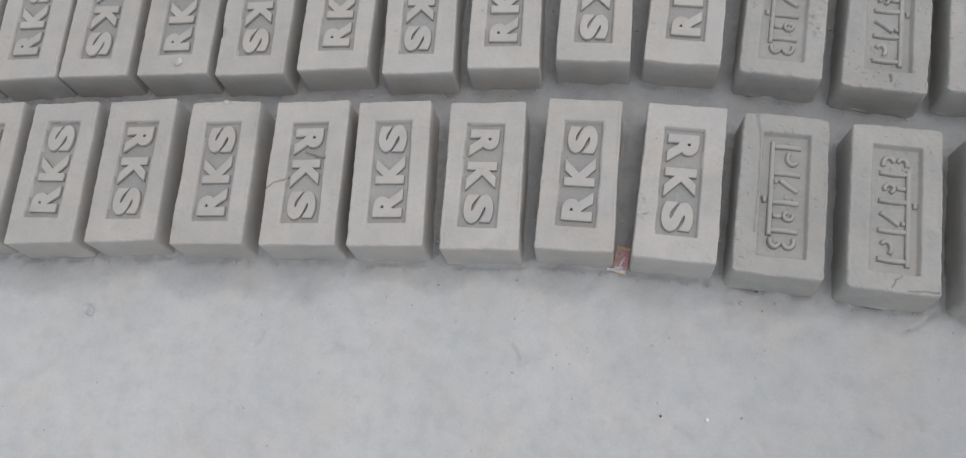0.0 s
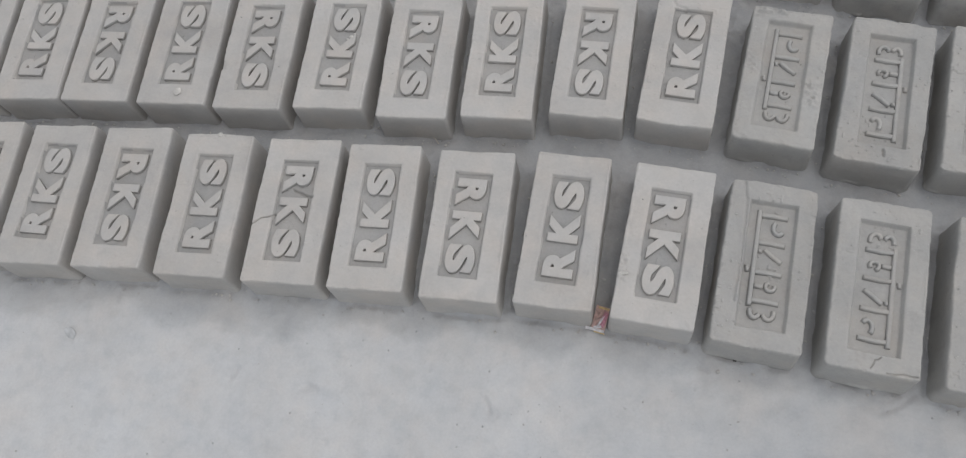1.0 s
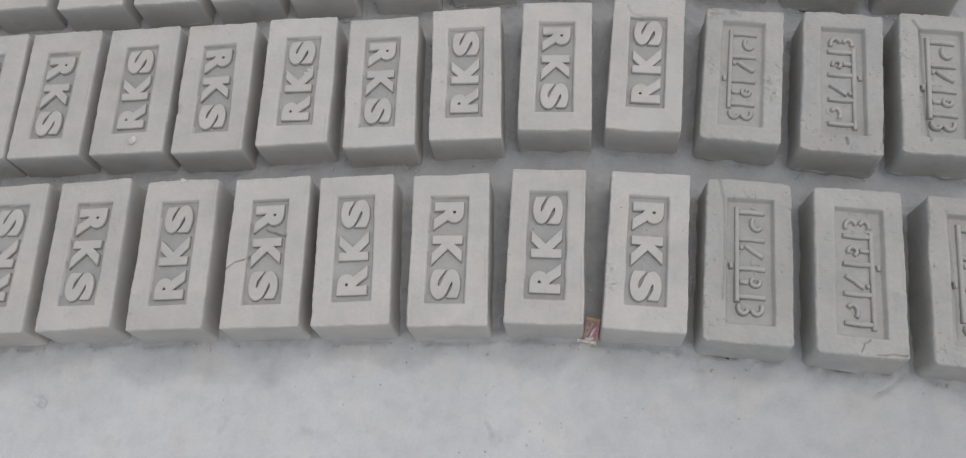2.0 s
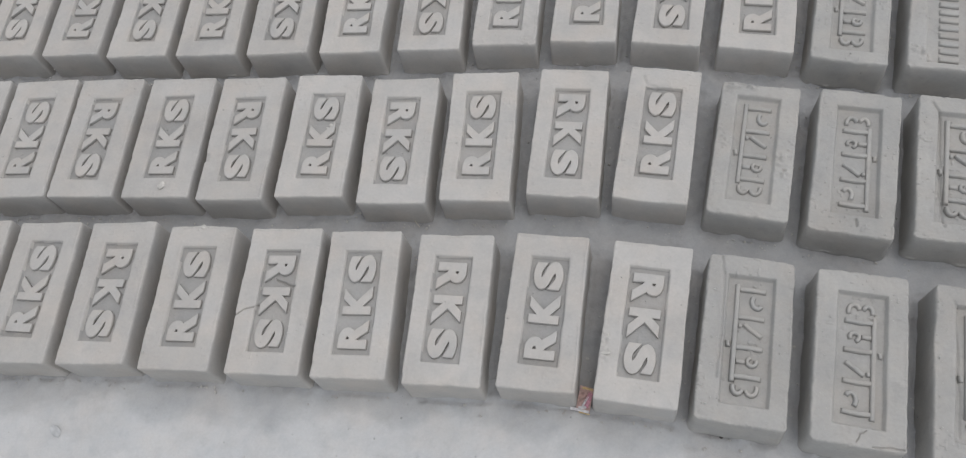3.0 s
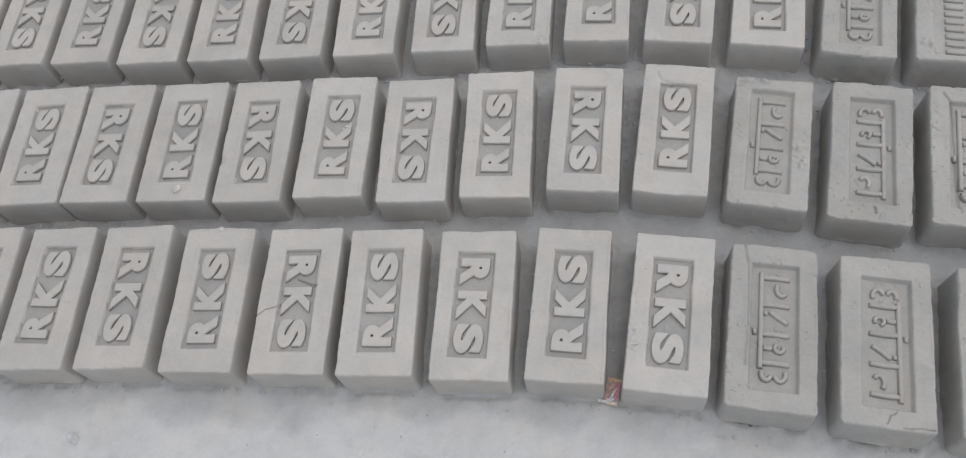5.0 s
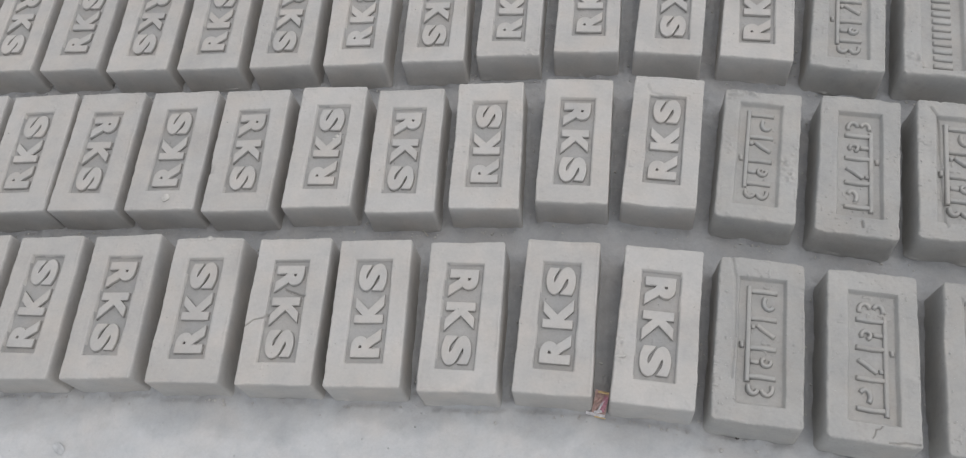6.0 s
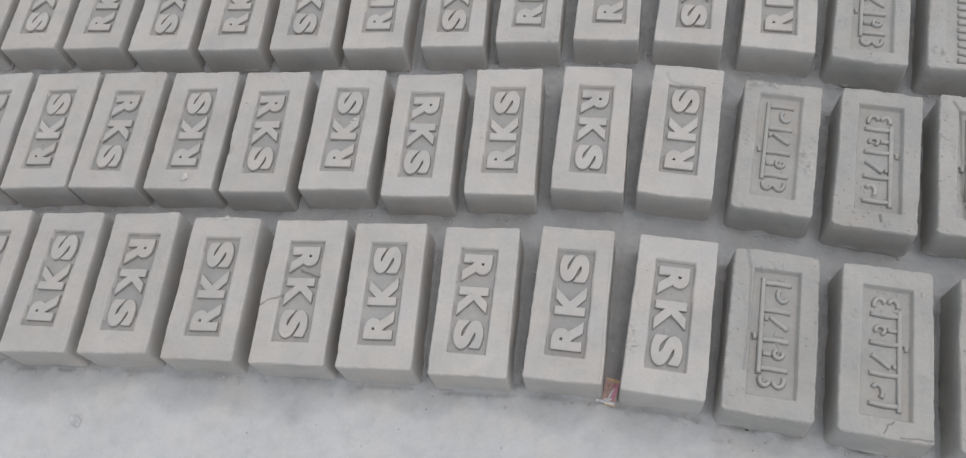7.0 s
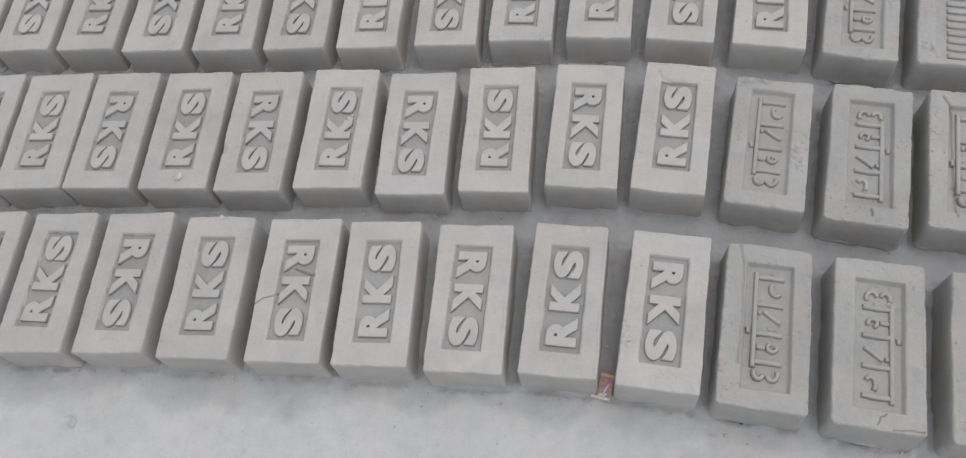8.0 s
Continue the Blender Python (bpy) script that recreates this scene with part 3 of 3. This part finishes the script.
# ---- small things ----
def lump(size, seed, flat=0.7):
    """A broken clod, about size across."""
    rng = np.random.RandomState(seed)
    bm = bmesh.new()
    bmesh.ops.create_icosphere(bm, subdivisions=2, radius=size / 2)
    cut = rng.normal(size=(5, 3))
    for v in bm.verts:
        d = v.co.normalized()
        r = 1.0 - 0.35 * max(0, max(float(np.dot(c / np.linalg.norm(c), d)) for c in cut) - 0.75) * 2 + 0.12 * noise.noise(d * 2.2 + Vector((seed, 0, 0)))
        v.co *= r
        v.co.z *= flat
    return bm


def pebble(name, x, y, z, size, material, label, category, seed, flat=0.7):
    bm = lump(size, seed, flat)
    me = bpy.data.meshes.new(name)
    bm.to_mesh(me)
    bm.free()
    me.materials.append(material)
    ob = new(name, me)
    ob.matrix_world = pose(x, y, z + size * 0.4 * flat, 0, 0, seed * 40)
    return tagged(ob, label, category)


PALE = plain("pale_stone", (0.85, 0.84, 0.81), 0.8)
DARK = plain("dark_grit", (0.09, 0.085, 0.08), 0.9)
pebble("pebble", 0.234, -0.426, ground_at(0.234, -0.426), 0.005, PALE, "tiny white stone lying on dusty grey ground", "pebble", 1)
pebble("pebble", 0.175, -0.427, ground_at(0.175, -0.427), 0.0034, DARK, "tiny dark bit of grit on dusty ground", "pebble", 2)
CHIP = plain("clay_chip", (0.50, 0.485, 0.455), 0.85)
pebble("clay_flake", -0.586, 0.042, HEIGHT - 0.001, 0.015, CHIP, "pale flake of clay lying on a grey brick", "clay flake", 3, 0.4)
pebble("clay_flake", 0.1375, -0.168, HEIGHT - 0.0015, 0.013, CHIP, "chip of clay stuck to a brick's worn edge", "clay flake", 7, 0.5).scale = (0.5, 1.2, 1.0)
pebble("clay_flake", 0.1385, -0.142, HEIGHT - 0.0015, 0.006, CHIP, "tiny chip of clay stuck to a brick's worn edge", "clay flake", 8, 0.5)
pebble("clay_flake", -0.492, -0.0245, HEIGHT - 0.0015, 0.008, CHIP, "tiny chip of clay on a brick's back edge", "clay flake", 9, 0.5)
pebble("clay_flake", 0.197, -0.074, HEIGHT - 0.004, 0.007, CHIP, "tiny chip of clay lodged in a raised letter", "clay flake", 10, 0.5)
for x, y, size, shape in ((-0.327, 0.169, 0.007, 11), (-0.332, 0.164, 0.005, 12), (-0.323, 0.175, 0.004, 13)):
    pebble("clay_flake", x, y, HEIGHT - 0.0025, size, CHIP, "tiny pale chip of clay stuck to a raised letter", "clay flake", shape, 0.5)
pebble("clod", 0.296, -0.247, ground_at(0.296, -0.247), 0.008, DARK, "small dark clod at a brick's foot", "clod", 14)
pebble("clod", 0.275, -0.268, ground_at(0.275, -0.268), 0.006, CRUMB, "small clod of grey clay beside a brick", "clod", 4)

DUSTY = plain("dusty_flake", (0.455, 0.465, 0.47), 0.9)
flake = pebble("clay_flake", -0.665, -0.348, ground_at(-0.665, -0.348), 0.024, DUSTY, "thin pale flake of dried clay on dusty ground", "clay flake", 6, 0.16)
flake.scale = (0.6, 1.1, 1.0)

# crumbs shed round the bricks and over the ground
rng = np.random.RandomState(5)
verts, tris = [], []
crumb_shapes = []
for s in range(5):
    bm = bmesh.new()
    bmesh.ops.create_icosphere(bm, subdivisions=1, radius=0.5)
    co = np.array([v.co[:] for v in bm.verts]) * (1 + 0.35 * rng.uniform(-1, 1, (len(bm.verts), 1)))
    crumb_shapes.append((co * (1, 0.8, 0.6), np.array([[v.index for v in fc.verts] for fc in bm.faces])))
    bm.free()
spots = []
for bx, by, yaw, w, l in ALL_BRICKS:
    for k in range(44):
        side = rng.choice(4, p=(0.42, 0.18, 0.2, 0.2))
        u, v = rng.uniform(-w / 2, w / 2), rng.uniform(-l / 2, l / 2)
        away = 0.007 + abs(rng.normal(0, 0.006))
        u, v = ((u, -l / 2 - away), (u, l / 2 + away), (-w / 2 - away, v), (w / 2 + away, v))[side]
        c, s = math.cos(radians(yaw)), math.sin(radians(yaw))
        spots.append((bx + u * c - v * s, by + u * s + v * c, 0.0010 + 0.0048 * rng.rand() ** 3))
for k in range(150):
    spots.append((rng.uniform(-1.0, 0.75), rng.uniform(-0.65, -0.27), 0.0008 + 0.0028 * rng.rand() ** 4))
spots = [(x, y, s, ground_at(x, y)) for x, y, s in spots]
for n, (bx, by, yaw, w, l) in enumerate(ALL_BRICKS):
    for k in range(34 if bx > 0.27 else 6):
        u, v = rng.choice((-1, 1)) * rng.uniform(0.62, 0.95) * w / 2, rng.uniform(-0.95, 0.95) * l / 2
        c, s = math.cos(radians(yaw)), math.sin(radians(yaw))
        spots.append((bx + u * c - v * s, by + u * s + v * c, 0.0011 + 0.0026 * rng.rand() ** 3, HEIGHT - 0.0004))
sx, sy, ss, sz = np.array(spots).T
start = 0
for x, y, z, s in zip(sx, sy, sz, ss):
    co, fc = crumb_shapes[rng.randint(5)]
    t = rng.uniform(0, 6.28)
    turn = np.array([[math.cos(t), -math.sin(t), 0], [math.sin(t), math.cos(t), 0], [0, 0, 1]])
    verts.append(co @ turn.T * s + (x, y, z + 0.2 * s))
    tris.append(fc + start)
    start += len(co)
me = bpy.data.meshes.new("clay_crumbs")
me.from_pydata(np.concatenate(verts).tolist(), [], np.concatenate(tris).tolist())
me.materials.append(CRUMB)
tagged(new("clay_crumbs", me), "loose grey clay crumbs scattered round the bricks", "crumbs", kind="stuff")


# a torn sweet wrapper between two bricks
def sheet(nx, ny, wide, long, seed, crumple):
    bm = bmesh.new()
    grid = [[bm.verts.new(((i / nx - 0.5) * wide, (j / ny - 0.5) * long, crumple * noise.noise(Vector((i * 0.45, j * 0.4, seed))))) for j in range(ny + 1)] for i in range(nx + 1)]
    for i in range(nx):
        for j in range(ny):
            bm.faces.new((grid[i][j], grid[i + 1][j], grid[i + 1][j + 1], grid[i][j + 1]))
    bmesh.ops.solidify(bm, geom=bm.faces[:], thickness=0.0003)
    return bm


FOIL = plain("tan_foil", (0.72, 0.52, 0.47), 0.4, 0.05, 220)
PINK = plain("pink_print", (0.74, 0.38, 0.46), 0.4, 0.05, 260)
WHITE = plain("white_foil", (0.86, 0.84, 0.85), 0.4, 0.0, 200)
GOLD = plain("yellow_print", (0.80, 0.64, 0.34), 0.45, 0.05, 200)
wrapper = new("sweet_wrapper")
wrapper.matrix_world = pose(0.1140, -0.2205, 0.0160, 42, 0, -10)
tagged(wrapper, "small torn pink and white foil wrapper stuck between two bricks", "wrapper")
part("foil", sheet(8, 12, 0.0190, 0.037, 3.0, 0.0028), FOIL, wrapper, "crumpled tan foil")
for piece, wide, long, x, y, turn, material, label in (
    ("printed_band", 0.0065, 0.024, 0.0052, 0.0005, -8, PINK, "pink printed band"),
    ("fold", 0.0026, 0.020, 0.0012, -0.0030, -16, WHITE, "white crease"),
    ("yellow_edge", 0.0150, 0.0030, 0.0015, 0.0172, 3, GOLD, "yellow printed edge"),
    ("torn_edge", 0.0260, 0.0046, -0.0040, -0.0175, 3, WHITE, "white torn edge"),
    ("yellow_edge", 0.0150, 0.0022, 0.0030, -0.0203, 3, GOLD, "yellow printed edge"),
    ("flap", 0.0110, 0.0042, -0.0010, -0.0125, 24, WHITE, "white fold"),
):
    strip = part(piece, sheet(6, 4, wide, long, 5.0 + 31 * wide, 0.0010), material, wrapper, label)
    strip.matrix_basis = pose(x, y, 0.0026, 0, 0, turn)

# a bit of straw on the ground between the rows
straw = bpy.data.curves.new("straw", "CURVE")
straw.dimensions, straw.bevel_depth = "3D", 0.0006
line = straw.splines.new("POLY")
line.points.add(3)
for pt, (x, y, z) in zip(line.points, ((-0.181, 0.041, 0.004), (-0.176, 0.036, 0.006), (-0.171, 0.031, 0.005), (-0.166, 0.026, 0.003))):
    pt.co = (x, y, z, 1)
straw.materials.append(plain("dry_straw", (0.5, 0.46, 0.38), 0.8))
tagged(new("straw", straw), "short dry straw lying on the ground between brick rows", "straw")
